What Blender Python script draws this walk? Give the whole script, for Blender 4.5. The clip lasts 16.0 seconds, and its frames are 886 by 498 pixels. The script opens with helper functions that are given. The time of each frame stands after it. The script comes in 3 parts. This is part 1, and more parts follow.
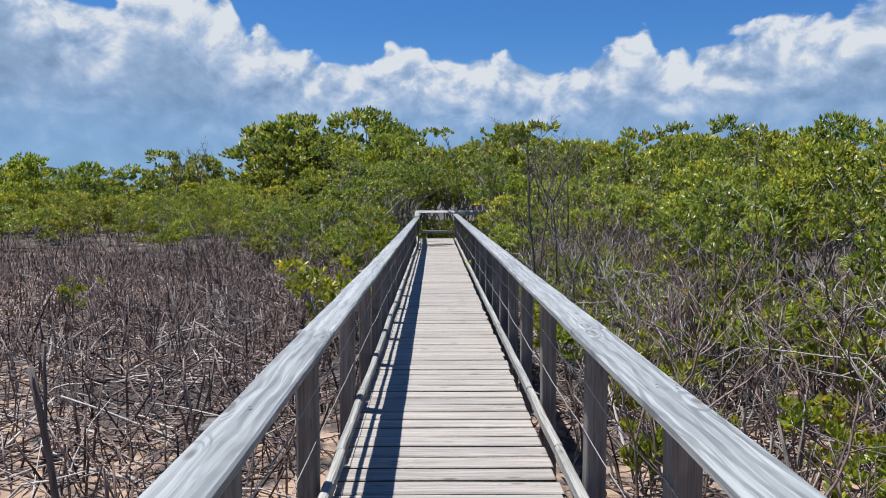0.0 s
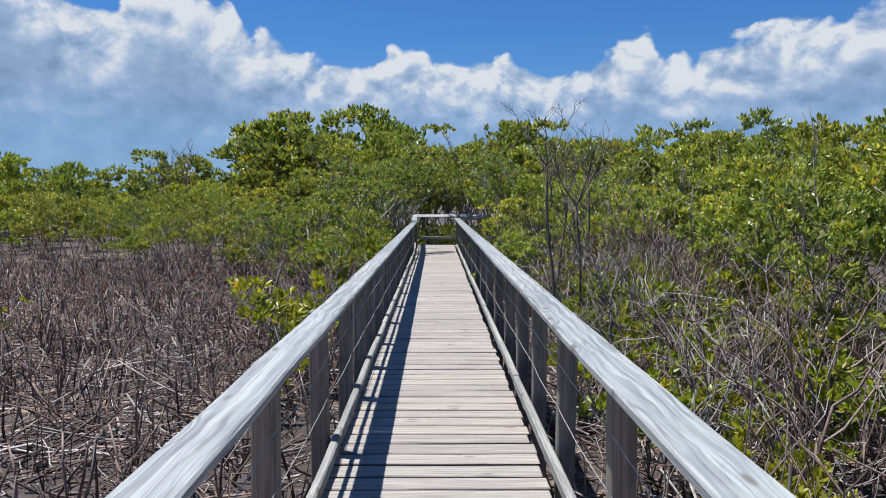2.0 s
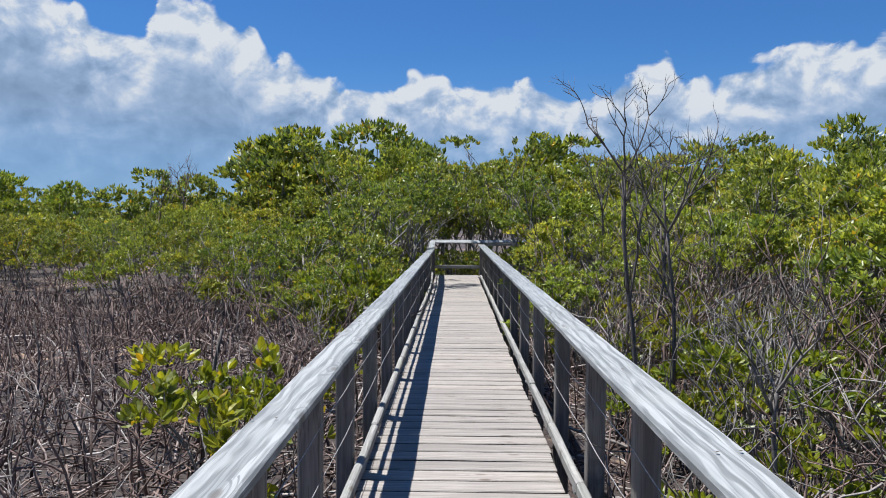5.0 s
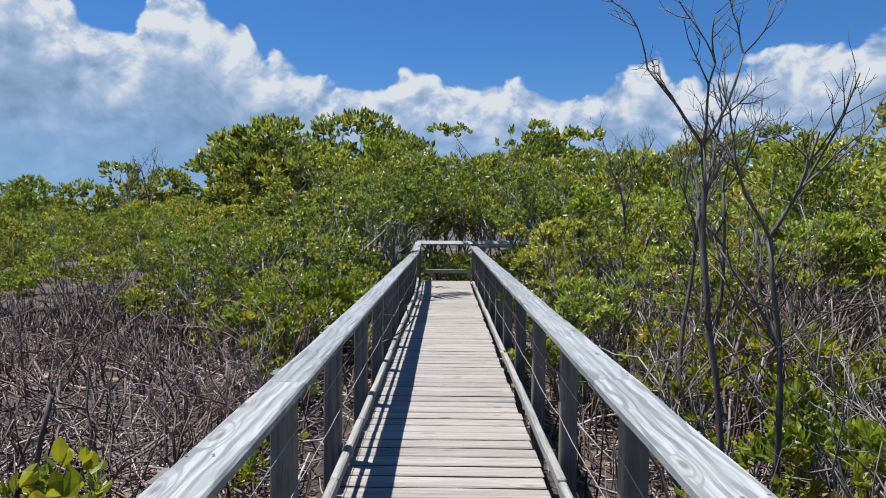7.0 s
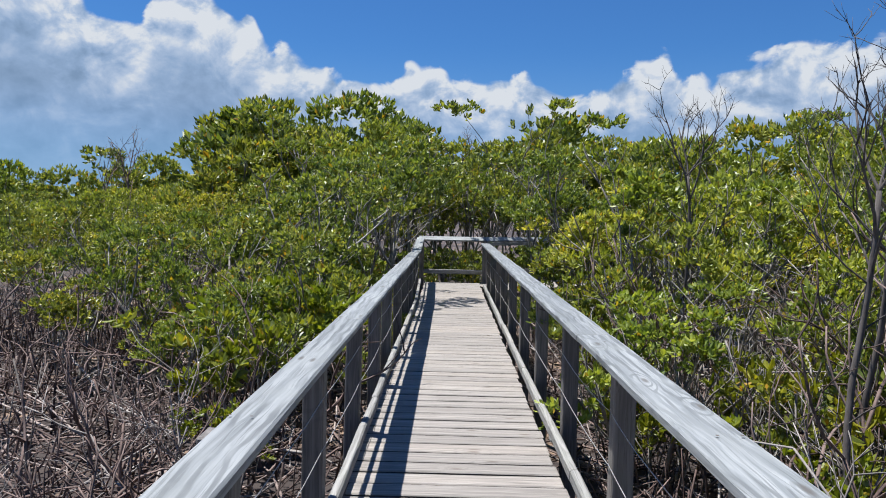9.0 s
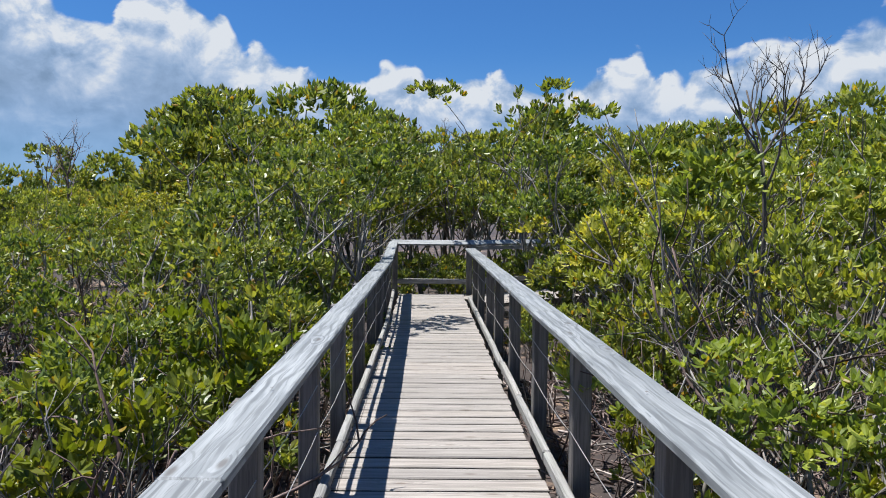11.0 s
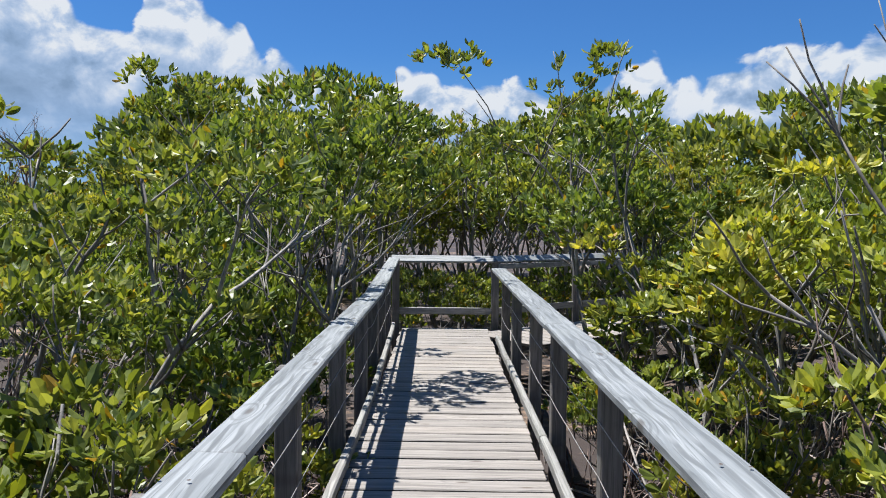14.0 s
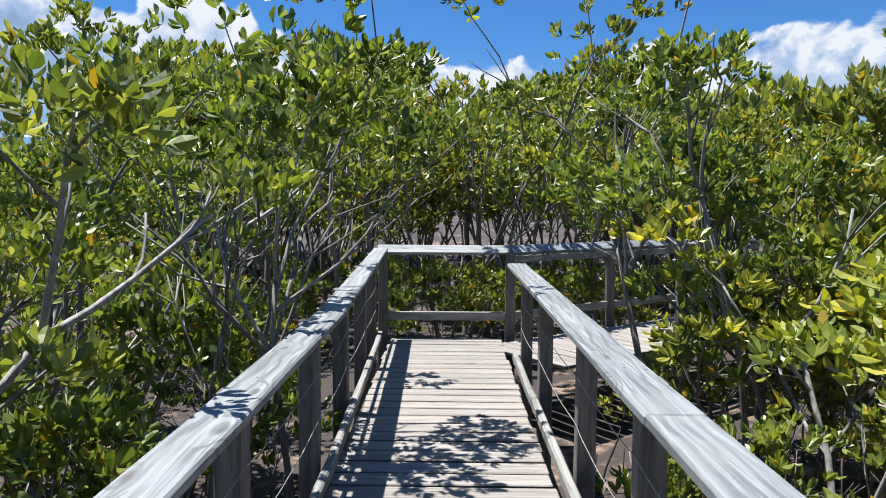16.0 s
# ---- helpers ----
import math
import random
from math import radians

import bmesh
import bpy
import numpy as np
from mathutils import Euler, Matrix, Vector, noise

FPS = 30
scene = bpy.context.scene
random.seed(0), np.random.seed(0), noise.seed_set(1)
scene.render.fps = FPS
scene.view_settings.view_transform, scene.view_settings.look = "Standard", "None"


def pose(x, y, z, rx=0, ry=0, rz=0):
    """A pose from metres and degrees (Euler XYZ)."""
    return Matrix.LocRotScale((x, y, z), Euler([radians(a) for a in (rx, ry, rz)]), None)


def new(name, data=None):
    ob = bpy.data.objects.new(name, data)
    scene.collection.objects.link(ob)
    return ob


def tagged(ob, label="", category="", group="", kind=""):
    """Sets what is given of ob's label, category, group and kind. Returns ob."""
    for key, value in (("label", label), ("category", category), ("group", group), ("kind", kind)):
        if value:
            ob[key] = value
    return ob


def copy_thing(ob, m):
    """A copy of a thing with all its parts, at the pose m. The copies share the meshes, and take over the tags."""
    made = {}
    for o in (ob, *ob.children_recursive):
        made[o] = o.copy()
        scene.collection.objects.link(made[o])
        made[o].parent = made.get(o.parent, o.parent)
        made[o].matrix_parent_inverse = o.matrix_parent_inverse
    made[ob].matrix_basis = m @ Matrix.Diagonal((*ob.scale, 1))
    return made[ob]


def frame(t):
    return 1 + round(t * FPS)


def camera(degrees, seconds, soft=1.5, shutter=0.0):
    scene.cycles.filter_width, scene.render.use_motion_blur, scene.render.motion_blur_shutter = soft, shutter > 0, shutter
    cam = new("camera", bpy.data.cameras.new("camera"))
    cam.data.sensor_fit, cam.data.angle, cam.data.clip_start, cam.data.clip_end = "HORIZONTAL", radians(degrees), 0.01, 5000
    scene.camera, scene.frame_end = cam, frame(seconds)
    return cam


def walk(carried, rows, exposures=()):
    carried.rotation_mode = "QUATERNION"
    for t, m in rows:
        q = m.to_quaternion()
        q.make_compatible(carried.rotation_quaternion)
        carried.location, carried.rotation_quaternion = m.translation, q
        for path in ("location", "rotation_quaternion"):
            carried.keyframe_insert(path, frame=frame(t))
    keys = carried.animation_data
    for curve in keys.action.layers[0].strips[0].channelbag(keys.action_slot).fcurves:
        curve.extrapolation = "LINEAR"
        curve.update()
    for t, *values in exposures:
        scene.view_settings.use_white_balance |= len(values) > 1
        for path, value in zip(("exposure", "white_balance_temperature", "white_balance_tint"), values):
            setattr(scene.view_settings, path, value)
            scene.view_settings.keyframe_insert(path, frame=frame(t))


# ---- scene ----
cam = camera(61.5, 16.0, soft=1.0)
METRES, EYE, TILT, LEAN, TURN = 20.0, 1.6, -4.05, 0.0, -0.65
ROWS = [
    (0.0, 0.0, 0.0, 0.0, 0.0, 0.0, -0.0),
    (0.5, -0.0013, 0.0288, 0.0019, 0.19, -0.15, -0.08),
    (1.0, 0.0005, 0.0602, 0.004, 0.37, -0.38, -0.26),
    (1.5, 0.0007, 0.0897, 0.0057, 0.37, -0.22, -0.36),
    (2.0, 0.0021, 0.1211, 0.0081, 0.12, 0.22, -0.11),
    (2.5, 0.0021, 0.1513, 0.0101, 0.11, 0.55, 0.13),
    (3.0, 0.0006, 0.1804, 0.0114, 0.67, 0.72, 0.1),
    (3.5, 0.0007, 0.2094, 0.0142, 1.25, 1.07, -0.09),
    (4.0, -0.0012, 0.2375, 0.0168, 1.48, 1.61, -0.33),
    (6.5, -0.0031, 0.3943, 0.0262, 1.57, 2.1, -0.57),
    (7.0, -0.0014, 0.4293, 0.0295, 0.86, 1.91, -0.67),
    (7.5, -0.0028, 0.4636, 0.0314, 0.68, 1.54, -1.01),
    (8.0, -0.0043, 0.4965, 0.033, 1.02, 1.15, -1.3),
    (8.5, -0.0068, 0.5301, 0.0349, 1.34, 1.11, -1.41),
    (9.0, -0.0059, 0.5628, 0.0371, 1.16, 1.45, -1.42),
    (11.5, -0.0088, 0.7224, 0.0493, -0.72, 1.39, -0.58),
    (12.0, -0.0091, 0.753, 0.0506, -0.67, 1.51, -0.65),
    (12.5, -0.0087, 0.7832, 0.0535, -0.22, 1.98, -0.79),
    (13.0, -0.0079, 0.8145, 0.0559, 0.37, 2.42, -0.81),
    (13.5, -0.0082, 0.8463, 0.0582, 0.77, 2.35, -0.77),
    (14.0, -0.0076, 0.8768, 0.0607, 0.67, 1.85, -0.72),
    (14.5, -0.0079, 0.907, 0.0626, 0.67, 1.31, -0.86),
    (15.0, -0.007, 0.9375, 0.0643, 0.72, 0.63, -0.66),
    (15.5, -0.0064, 0.9676, 0.0661, 1.05, 0.33, -0.45),
    (16.0, -0.0062, 0.9969, 0.0685, 1.1, 0.39, -0.55),
]
walk(cam, [(t, pose(-0.093, 0, EYE, TILT, LEAN, TURN) @ pose(METRES * x, METRES * y, METRES * z, 90 + pitch, roll, yaw)) for t, x, y, z, yaw, pitch, roll in ROWS],
     exposures=[(0.0, 0.68), (9.0, 0.68), (12.5, 0.77), (14.5, 0.83), (16.0, 0.97)])

# ---- light ----
SUN = Vector((0.28, -0.12, -1.0)).normalized()
lamp = bpy.data.lights.new("sun", "SUN")
lamp.energy, lamp.angle, lamp.color = 5.1, radians(0.53), (1.0, 0.985, 0.965)
sun = new("sun", lamp)
sun.rotation_mode = "QUATERNION"
sun.rotation_quaternion = SUN.to_track_quat("-Z", "Y")


class Net:
    """Short hand for building node trees."""

    def __init__(self, tree):
        self.tree = tree

    def node(self, kind):
        return self.tree.nodes.new(kind)

    def put(self, socket, value):
        if isinstance(value, bpy.types.NodeSocket):
            self.tree.links.new(value, socket)
        else:
            socket.default_value = value

    def math(self, op, a, b=0.0, c=0.0, clamp=False):
        n = self.node("ShaderNodeMath")
        n.operation, n.use_clamp = op, clamp
        for i, v in enumerate((a, b, c)):
            self.put(n.inputs[i], v)
        return n.outputs[0]

    def step(self, value, lo, hi, a=0.0, b=1.0):
        n = self.node("ShaderNodeMapRange")
        n.interpolation_type = "SMOOTHSTEP"
        for i, v in enumerate((value, lo, hi, a, b)):
            self.put(n.inputs[i], v)
        return n.outputs[0]

    def noise(self, vector, scale, detail=4.0, rough=0.55, distortion=0.0):
        n = self.node("ShaderNodeTexNoise")
        self.put(n.inputs["Vector"], vector)
        for key, v in (("Scale", scale), ("Detail", detail), ("Roughness", rough), ("Distortion", distortion)):
            self.put(n.inputs[key], v)
        return n.outputs["Fac"]

    def mix(self, fac, a, b, blend="MIX"):
        n = self.node("ShaderNodeMix")
        n.data_type, n.blend_type = "RGBA", blend
        for socket, v in ((n.inputs[0], fac), (n.inputs[6], a), (n.inputs[7], b)):
            if isinstance(v, tuple) and len(v) == 3:
                v = (*v, 1.0)
            self.put(socket, v)
        return n.outputs[2]

    def ramp(self, fac, stops, mode="LINEAR"):
        n = self.node("ShaderNodeValToRGB")
        n.color_ramp.interpolation = mode
        e = n.color_ramp.elements
        while len(e) < len(stops):
            e.new(1.0)
        for el, (p, c) in zip(e, stops):
            el.position = p
            el.color = (*c, 1.0) if isinstance(c, tuple) else (c, c, c, 1.0)
        self.put(n.inputs[0], fac)
        return n.outputs[0]

    def vec(self, op, a, b=(0, 0, 0)):
        n = self.node("ShaderNodeVectorMath")
        n.operation = op
        self.put(n.inputs[0], a)
        self.put(n.inputs[1], b)
        return n.outputs[0]

    def xyz(self, x, y, z):
        n = self.node("ShaderNodeCombineXYZ")
        for i, v in enumerate((x, y, z)):
            self.put(n.inputs[i], v)
        return n.outputs[0]


# heights in degrees of the cumulus tops, from azimuth -36 to 36
CLOUD_TOPS = [(-36, 15.5), (-30.5, 16.5), (-27.5, 14.6), (-25.6, 13.4), (-23, 13.4), (-21, 16.0), (-18.5, 15.6), (-15.6, 14.0), (-13.5, 12.2), (-11, 11.2),
              (-8, 10.2), (-5, 9.6), (-3.2, 11.2), (-1.3, 11.0), (0.5, 10.2), (2.5, 10.0), (4.6, 10.6), (6.5, 10.0), (9, 9.8), (11.5, 9.8),
              (12.8, 11.2), (15.3, 12.4), (17, 10.6), (19, 10.2), (21.5, 11.4), (24.5, 12.4), (27.5, 12.0), (29.5, 12.4), (31.5, 13.4), (36, 12.6)]


def make_sky():
    world = bpy.data.worlds.new("sky")
    scene.world = world
    world.use_nodes = True
    world.node_tree.nodes.clear()
    n = Net(world.node_tree)
    way = n.node("ShaderNodeTexCoord").outputs["Generated"]
    sky = n.node("ShaderNodeTexSky")
    sky.sky_type, sky.sun_disc = "NISHITA", False
    sky.sun_elevation, sky.sun_rotation = radians(73.0), radians(-67)
    sky.air_density, sky.dust_density, sky.ozone_density = 1.0, 0.4, 2.5
    sep = n.node("ShaderNodeSeparateXYZ")
    n.put(sep.inputs[0], way)
    az = n.math("MULTIPLY", n.math("ARCTAN2", sep.outputs[0], sep.outputs[1]), 180 / math.pi)
    el = n.math("MULTIPLY", n.math("ARCSINE", sep.outputs[2]), 180 / math.pi)
    flat = n.xyz(n.math("MULTIPLY", az, 0.1), n.math("MULTIPLY", el, 0.12), 0.0)
    big = n.noise(flat, 1.3, 2.0)
    mid = n.noise(flat, 3.2, 7.0, 0.56, 0.3)
    up = n.noise(n.vec("ADD", flat, (-0.05, 0.10, 0.0)), 3.2, 7.0, 0.56, 0.3)
    puff = n.node("ShaderNodeTexVoronoi")
    puff.feature = "SMOOTH_F1"
    n.put(puff.inputs["Vector"], n.vec("ADD", flat, n.xyz(n.math("MULTIPLY", mid, 0.25), n.math("MULTIPLY", big, 0.2), 0.0)))
    n.put(puff.inputs["Scale"], 6.5)
    puffs = puff.outputs["Distance"]
    tops = n.ramp(n.math("DIVIDE", n.math("ADD", az, 36.0), 72.0, clamp=True), [((a + 36) / 72, h / 20) for a, h in CLOUD_TOPS], "EASE")
    edge = n.math("MULTIPLY", tops, 20.0)
    edge = n.math("ADD", edge, n.math("MULTIPLY", n.math("SUBTRACT", 0.42, puffs), 2.2))
    edge = n.math("ADD", edge, n.math("MULTIPLY", n.math("SUBTRACT", mid, 0.5), 2.6))
    depth = n.math("SUBTRACT", edge, el)
    cover = n.step(depth, -0.12, 0.5)
    # towards the horizon the cloud thins into bluish haze
    cover = n.math("MULTIPLY", cover, n.step(el, 2.0, 9.0, 0.34, 1.0))
    lit = n.math("ADD", n.math("MULTIPLY", n.math("SUBTRACT", mid, up), n.step(depth, 0.5, 8.0, 3.4, 1.2)), n.math("MULTIPLY", n.math("SUBTRACT", 0.45, puffs), 0.5))
    lit = n.math("ADD", lit, n.step(depth, 0.0, 7.5, 0.88, 0.26))
    lit = n.math("ADD", lit, n.math("MULTIPLY", n.math("SUBTRACT", big, 0.5), 0.9), clamp=True)
    cloud = n.ramp(lit, [(0.0, (0.23, 0.35, 0.54)), (0.35, (0.32, 0.46, 0.69)), (0.68, (0.49, 0.61, 0.81)), (1.0, (0.79, 0.84, 0.91))])
    blue = n.mix(1.0, n.vec("MULTIPLY", sky.outputs[0], (0.10, 0.10, 0.10)), (0.365, 0.76, 1.25), "MULTIPLY")
    haze = n.mix(n.step(el, 0.0, 13.0, 0.75, 0.0), blue, (0.27, 0.47, 0.80))
    final = n.mix(cover, haze, cloud)
    final = n.mix(n.step(el, -2.0, 0.0), (0.20, 0.22, 0.16), final)
    back = n.node("ShaderNodeBackground")
    n.put(back.inputs[0], final)
    back.inputs[1].default_value = 0.55
    n.put(n.node("ShaderNodeOutputWorld").inputs[0], back.outputs[0])


make_sky()


# ---- materials ----
def material(name):
    m = bpy.data.materials.new(name)
    m.use_nodes = True
    m.node_tree.nodes.clear()
    n = Net(m.node_tree)
    b = n.node("ShaderNodeBsdfPrincipled")
    out = n.node("ShaderNodeOutputMaterial")
    n.put(out.inputs[0], b.outputs[0])
    return m, n, b, out


def bump(n, b, height, strength, distance):
    k = n.node("ShaderNodeBump")
    k.inputs["Strength"].default_value, k.inputs["Distance"].default_value = strength, distance
    n.put(k.inputs["Height"], height)
    n.put(b.inputs["Normal"], k.outputs[0])


def weathered_wood(name, light, dark, stain, grain=1.0, rough=0.75, veins=0.35):
    """Sun-bleached timber: the grain runs along the local x axis."""
    m, n, b, _ = material(name)
    co = n.node("ShaderNodeTexCoord").outputs["Object"]
    info = n.node("ShaderNodeObjectInfo").outputs["Random"]
    shift = n.xyz(n.math("MULTIPLY", info, 37.0), n.math("MULTIPLY", info, 11.0), n.math("MULTIPLY", info, 5.0))
    p = n.vec("ADD", co, shift)
    warp = n.noise(n.vec("MULTIPLY", p, (1.6, 9.0, 9.0)), 1.0, 2.0)
    q = n.vec("ADD", n.vec("MULTIPLY", p, (0.8, 42.0, 42.0)), n.xyz(0.0, n.math("MULTIPLY", warp, 4.0), n.math("MULTIPLY", warp, 2.0)))
    rings = n.noise(q, grain, 3.0, 0.6)
    fine = n.noise(n.vec("ADD", n.vec("MULTIPLY", p, (2.2, 120.0, 120.0)), n.xyz(0.0, n.math("MULTIPLY", warp, 7.0), 0.0)), 1.0, 3.0, 0.6)
    knot = n.node("ShaderNodeTexVoronoi")
    knot.voronoi_dimensions = "2D"
    n.put(knot.inputs["Vector"], n.vec("MULTIPLY", p, (2.6, 9.0, 0.0)))
    knot.inputs["Scale"].default_value = 1.0
    pick = n.node("ShaderNodeSeparateColor")
    n.put(pick.inputs[0], knot.outputs["Color"])
    k = n.math("MULTIPLY", n.step(knot.outputs["Distance"], 0.04, 0.15, 1.0, 0.0), n.step(pick.outputs[0], 0.78, 0.80))
    bow = n.math("MULTIPLY", n.step(knot.outputs["Distance"], 0.05, 0.50, 1.0, 0.0), n.step(pick.outputs[0], 0.78, 0.80))
    wave = n.node("ShaderNodeTexWave")
    wave.wave_type, wave.bands_direction = "BANDS", "Y"
    n.put(wave.inputs["Vector"], n.vec("ADD", n.vec("MULTIPLY", p, (0.30, 1.0, 1.0)), n.xyz(0.0, n.math("MULTIPLY", bow, 0.09), 0.0)))
    for key, value in (("Scale", 6.5), ("Distortion", 4.5), ("Detail", 1.5), ("Detail Scale", 1.6), ("Detail Roughness", 0.4)):
        wave.inputs[key].default_value = value
    lines = n.math("MULTIPLY", n.step(wave.outputs["Fac"], 0.55, 0.92), n.step(n.noise(p, 1.9, 2.0), 0.36, 0.56))
    blotch = n.noise(p, 3.1, 4.0, 0.6)
    c = n.mix(n.step(rings, 0.36, 0.66), dark, light)
    c = n.mix(n.step(fine, 0.52, 0.66, 0.0, 0.62), c, tuple(v * 0.50 for v in dark))
    c = n.mix(n.math("MULTIPLY", lines, veins), c, tuple(v * 0.6 for v in dark))
    c = n.mix(n.step(blotch, 0.48, 0.72, 0.0, 0.45), c, stain)
    c = n.mix(n.math("MULTIPLY", k, 0.8), c, tuple(v * q for v, q in zip(dark, (0.50, 0.42, 0.36))))
    tint = n.ramp(info, [(0.0, (0.86, 0.85, 0.84)), (0.5, (1.0, 0.99, 0.98)), (1.0, (1.10, 1.06, 1.02))])
    c = n.mix(1.0, c, tint, "MULTIPLY")
    n.put(b.inputs["Base Color"], c)
    b.inputs["Roughness"].default_value = rough
    h = n.math("SUBTRACT", n.math("ADD", n.math("MULTIPLY", fine, -0.7), n.math("MULTIPLY", rings, 0.7)), n.math("MULTIPLY", k, 0.5))
    bump(n, b, h, 0.55, 0.003)
    return m


DECK = weathered_wood("deck_wood", (0.344, 0.320, 0.292), (0.232, 0.212, 0.192), (0.264, 0.240, 0.220))
# plank sides near black: the shade of the gaps is put into their colour
DECK_EDGE_SHADE = weathered_wood("deck_edge_shade", (0.060, 0.053, 0.046), (0.036, 0.032, 0.029), (0.044, 0.040, 0.036))
RAIL = weathered_wood("rail_wood", (0.325, 0.345, 0.350), (0.195, 0.212, 0.218), (0.262, 0.280, 0.274), 1.0, 0.60, 0.8)
POST = weathered_wood("post_wood", (0.195, 0.182, 0.172), (0.115, 0.106, 0.100), (0.150, 0.155, 0.128))
KERB = weathered_wood("kerb_wood", (0.330, 0.325, 0.310), (0.215, 0.212, 0.200), (0.240, 0.258, 0.222))


def leaf_material(name, shades, old):
    m, n, b, out = material(name)
    isle = n.node("ShaderNodeNewGeometry").outputs["Random Per Island"]
    info = n.node("ShaderNodeObjectInfo").outputs["Random"]
    c = n.ramp(isle, shades)
    c = n.mix(n.step(n.math("FRACT", n.math("MULTIPLY", isle, 57.0)), 0.974, 0.978), c, old)
    tint = n.ramp(info, [(0.0, (0.80, 0.90, 0.85)), (0.5, (1.0, 1.0, 1.0)), (1.0, (1.22, 1.08, 0.85))])
    c = n.mix(1.0, c, tint, "MULTIPLY")
    # older and younger shoots in patches of about a metre
    patch = n.noise(n.node("ShaderNodeTexCoord").outputs["Object"], 1.5, 2.0)
    c = n.mix(1.0, c, n.ramp(patch, [(0.36, (0.74, 0.82, 0.80)), (0.5, (1.02, 1.06, 0.98)), (0.64, (1.26, 1.22, 1.0))]), "MULTIPLY")
    n.put(b.inputs["Base Color"], c)
    b.inputs["Roughness"].default_value = 0.42
    b.inputs["Specular IOR Level"].default_value = 0.5
    t = n.node("ShaderNodeBsdfTranslucent")
    n.put(t.inputs[0], n.mix(1.0, c, (1.75, 1.7, 0.8), "MULTIPLY"))
    mx = n.node("ShaderNodeMixShader")
    mx.inputs[0].default_value = 0.34
    n.put(mx.inputs[1], b.outputs[0])
    n.put(mx.inputs[2], t.outputs[0])
    n.put(out.inputs[0], mx.outputs[0])
    return m


LEAF = leaf_material("mangrove_leaf", [(0.0, (0.062, 0.092, 0.021)), (0.35, (0.124, 0.158, 0.031)), (0.7, (0.198, 0.224, 0.045)), (1.0, (0.310, 0.314, 0.085))], (0.336, 0.208, 0.024))
# yellower, brighter copy of the mangrove leaf, with sunlight put into its colour
LEAF_SUNLIT = leaf_material("sunlit_leaf", [(0.0, (0.110, 0.140, 0.024)), (0.4, (0.190, 0.222, 0.036)), (0.75, (0.290, 0.310, 0.055)), (1.0, (0.400, 0.395, 0.105))], (0.380, 0.240, 0.030))
LEAF_YELLOW = leaf_material("young_leaf", [(0.0, (0.112, 0.140, 0.013)), (0.5, (0.184, 0.204, 0.019)), (1.0, (0.280, 0.272, 0.032))], (0.360, 0.240, 0.024))


def bark_material(name, stops):
    m, n, b, _ = material(name)
    isle = n.node("ShaderNodeNewGeometry").outputs["Random Per Island"]
    co = n.node("ShaderNodeTexCoord").outputs["Object"]
    g = n.noise(n.vec("MULTIPLY", co, (30.0, 30.0, 6.0)), 1.0, 4.0, 0.65)
    c = n.ramp(isle, stops)
    c = n.mix(n.step(g, 0.42, 0.68, 0.0, 0.55), c, tuple(v * 0.45 for v in stops[0][1]))
    n.put(b.inputs["Base Color"], c)
    b.inputs["Roughness"].default_value = 0.85
    bump(n, b, g, 0.6, 0.01)
    return m


BARK = bark_material("mangrove_bark", [(0.0, (0.112, 0.100, 0.088)), (0.5, (0.200, 0.184, 0.164)), (1.0, (0.336, 0.320, 0.296))])
DEAD = bark_material("dead_wood", [(0.0, (0.028, 0.017, 0.015)), (0.45, (0.122, 0.078, 0.066)), (0.78, (0.262, 0.192, 0.168)), (1.0, (0.450, 0.385, 0.350))])
GREYDEAD = bark_material("grey_dead_wood", [(0.0, (0.080, 0.072, 0.064)), (0.5, (0.168, 0.152, 0.140)), (1.0, (0.352, 0.336, 0.312))])
PALE = bark_material("bleached_wood", [(0.0, (0.176, 0.152, 0.140)), (0.5, (0.288, 0.260, 0.240)), (1.0, (0.416, 0.384, 0.360))])
DARKDEAD = bark_material("dark_dead_wood", [(0.0, (0.055, 0.046, 0.042)), (1.0, (0.165, 0.145, 0.132))])


def mud_material():
    m, n, b, _ = material("mud")
    co = n.node("ShaderNodeTexCoord").outputs["Object"]
    a = n.noise(co, 0.35, 5.0, 0.6)
    d = n.noise(co, 2.6, 6.0, 0.65)
    f = n.noise(co, 38.0, 4.0, 0.7)
    sep = n.node("ShaderNodeSeparateXYZ")
    n.put(sep.inputs[0], co)
    bare = n.math("MAXIMUM", n.step(sep.outputs[1], 3.5, 9.5, 0.16, 0.0), n.math("MULTIPLY", n.step(sep.outputs[0], -10.0, -5.0, 0.16, 0.0), n.step(sep.outputs[1], 17.0, 21.0, 1.0, 0.0)))
    c = n.mix(n.step(n.math("ADD", bare, n.math("ADD", n.math("MULTIPLY", a, 0.5), n.math("MULTIPLY", d, 0.5))), 0.52, 0.63), (0.040, 0.029, 0.026), (0.310, 0.212, 0.146))
    c = n.mix(n.step(f, 0.52, 0.66, 0.0, 0.55), c, (0.044, 0.034, 0.029))
    n.put(b.inputs["Base Color"], c)
    n.put(b.inputs["Roughness"], n.step(d, 0.35, 0.5, 0.55, 0.9))
    bump(n, b, n.math("ADD", n.math("MULTIPLY", d, 1.0), n.math("MULTIPLY", f, 0.35)), 0.7, 0.03)
    return m


MUD = mud_material()


def metal_material():
    m, n, b, _ = material("galvanised_wire")
    co = n.node("ShaderNodeTexCoord").outputs["Object"]
    g = n.noise(co, 40.0, 3.0)
    n.put(b.inputs["Base Color"], n.mix(n.step(g, 0.4, 0.65), (0.52, 0.52, 0.52), (0.36, 0.33, 0.31)))
    b.inputs["Metallic"].default_value, b.inputs["Roughness"].default_value = 0.6, 0.5
    return m


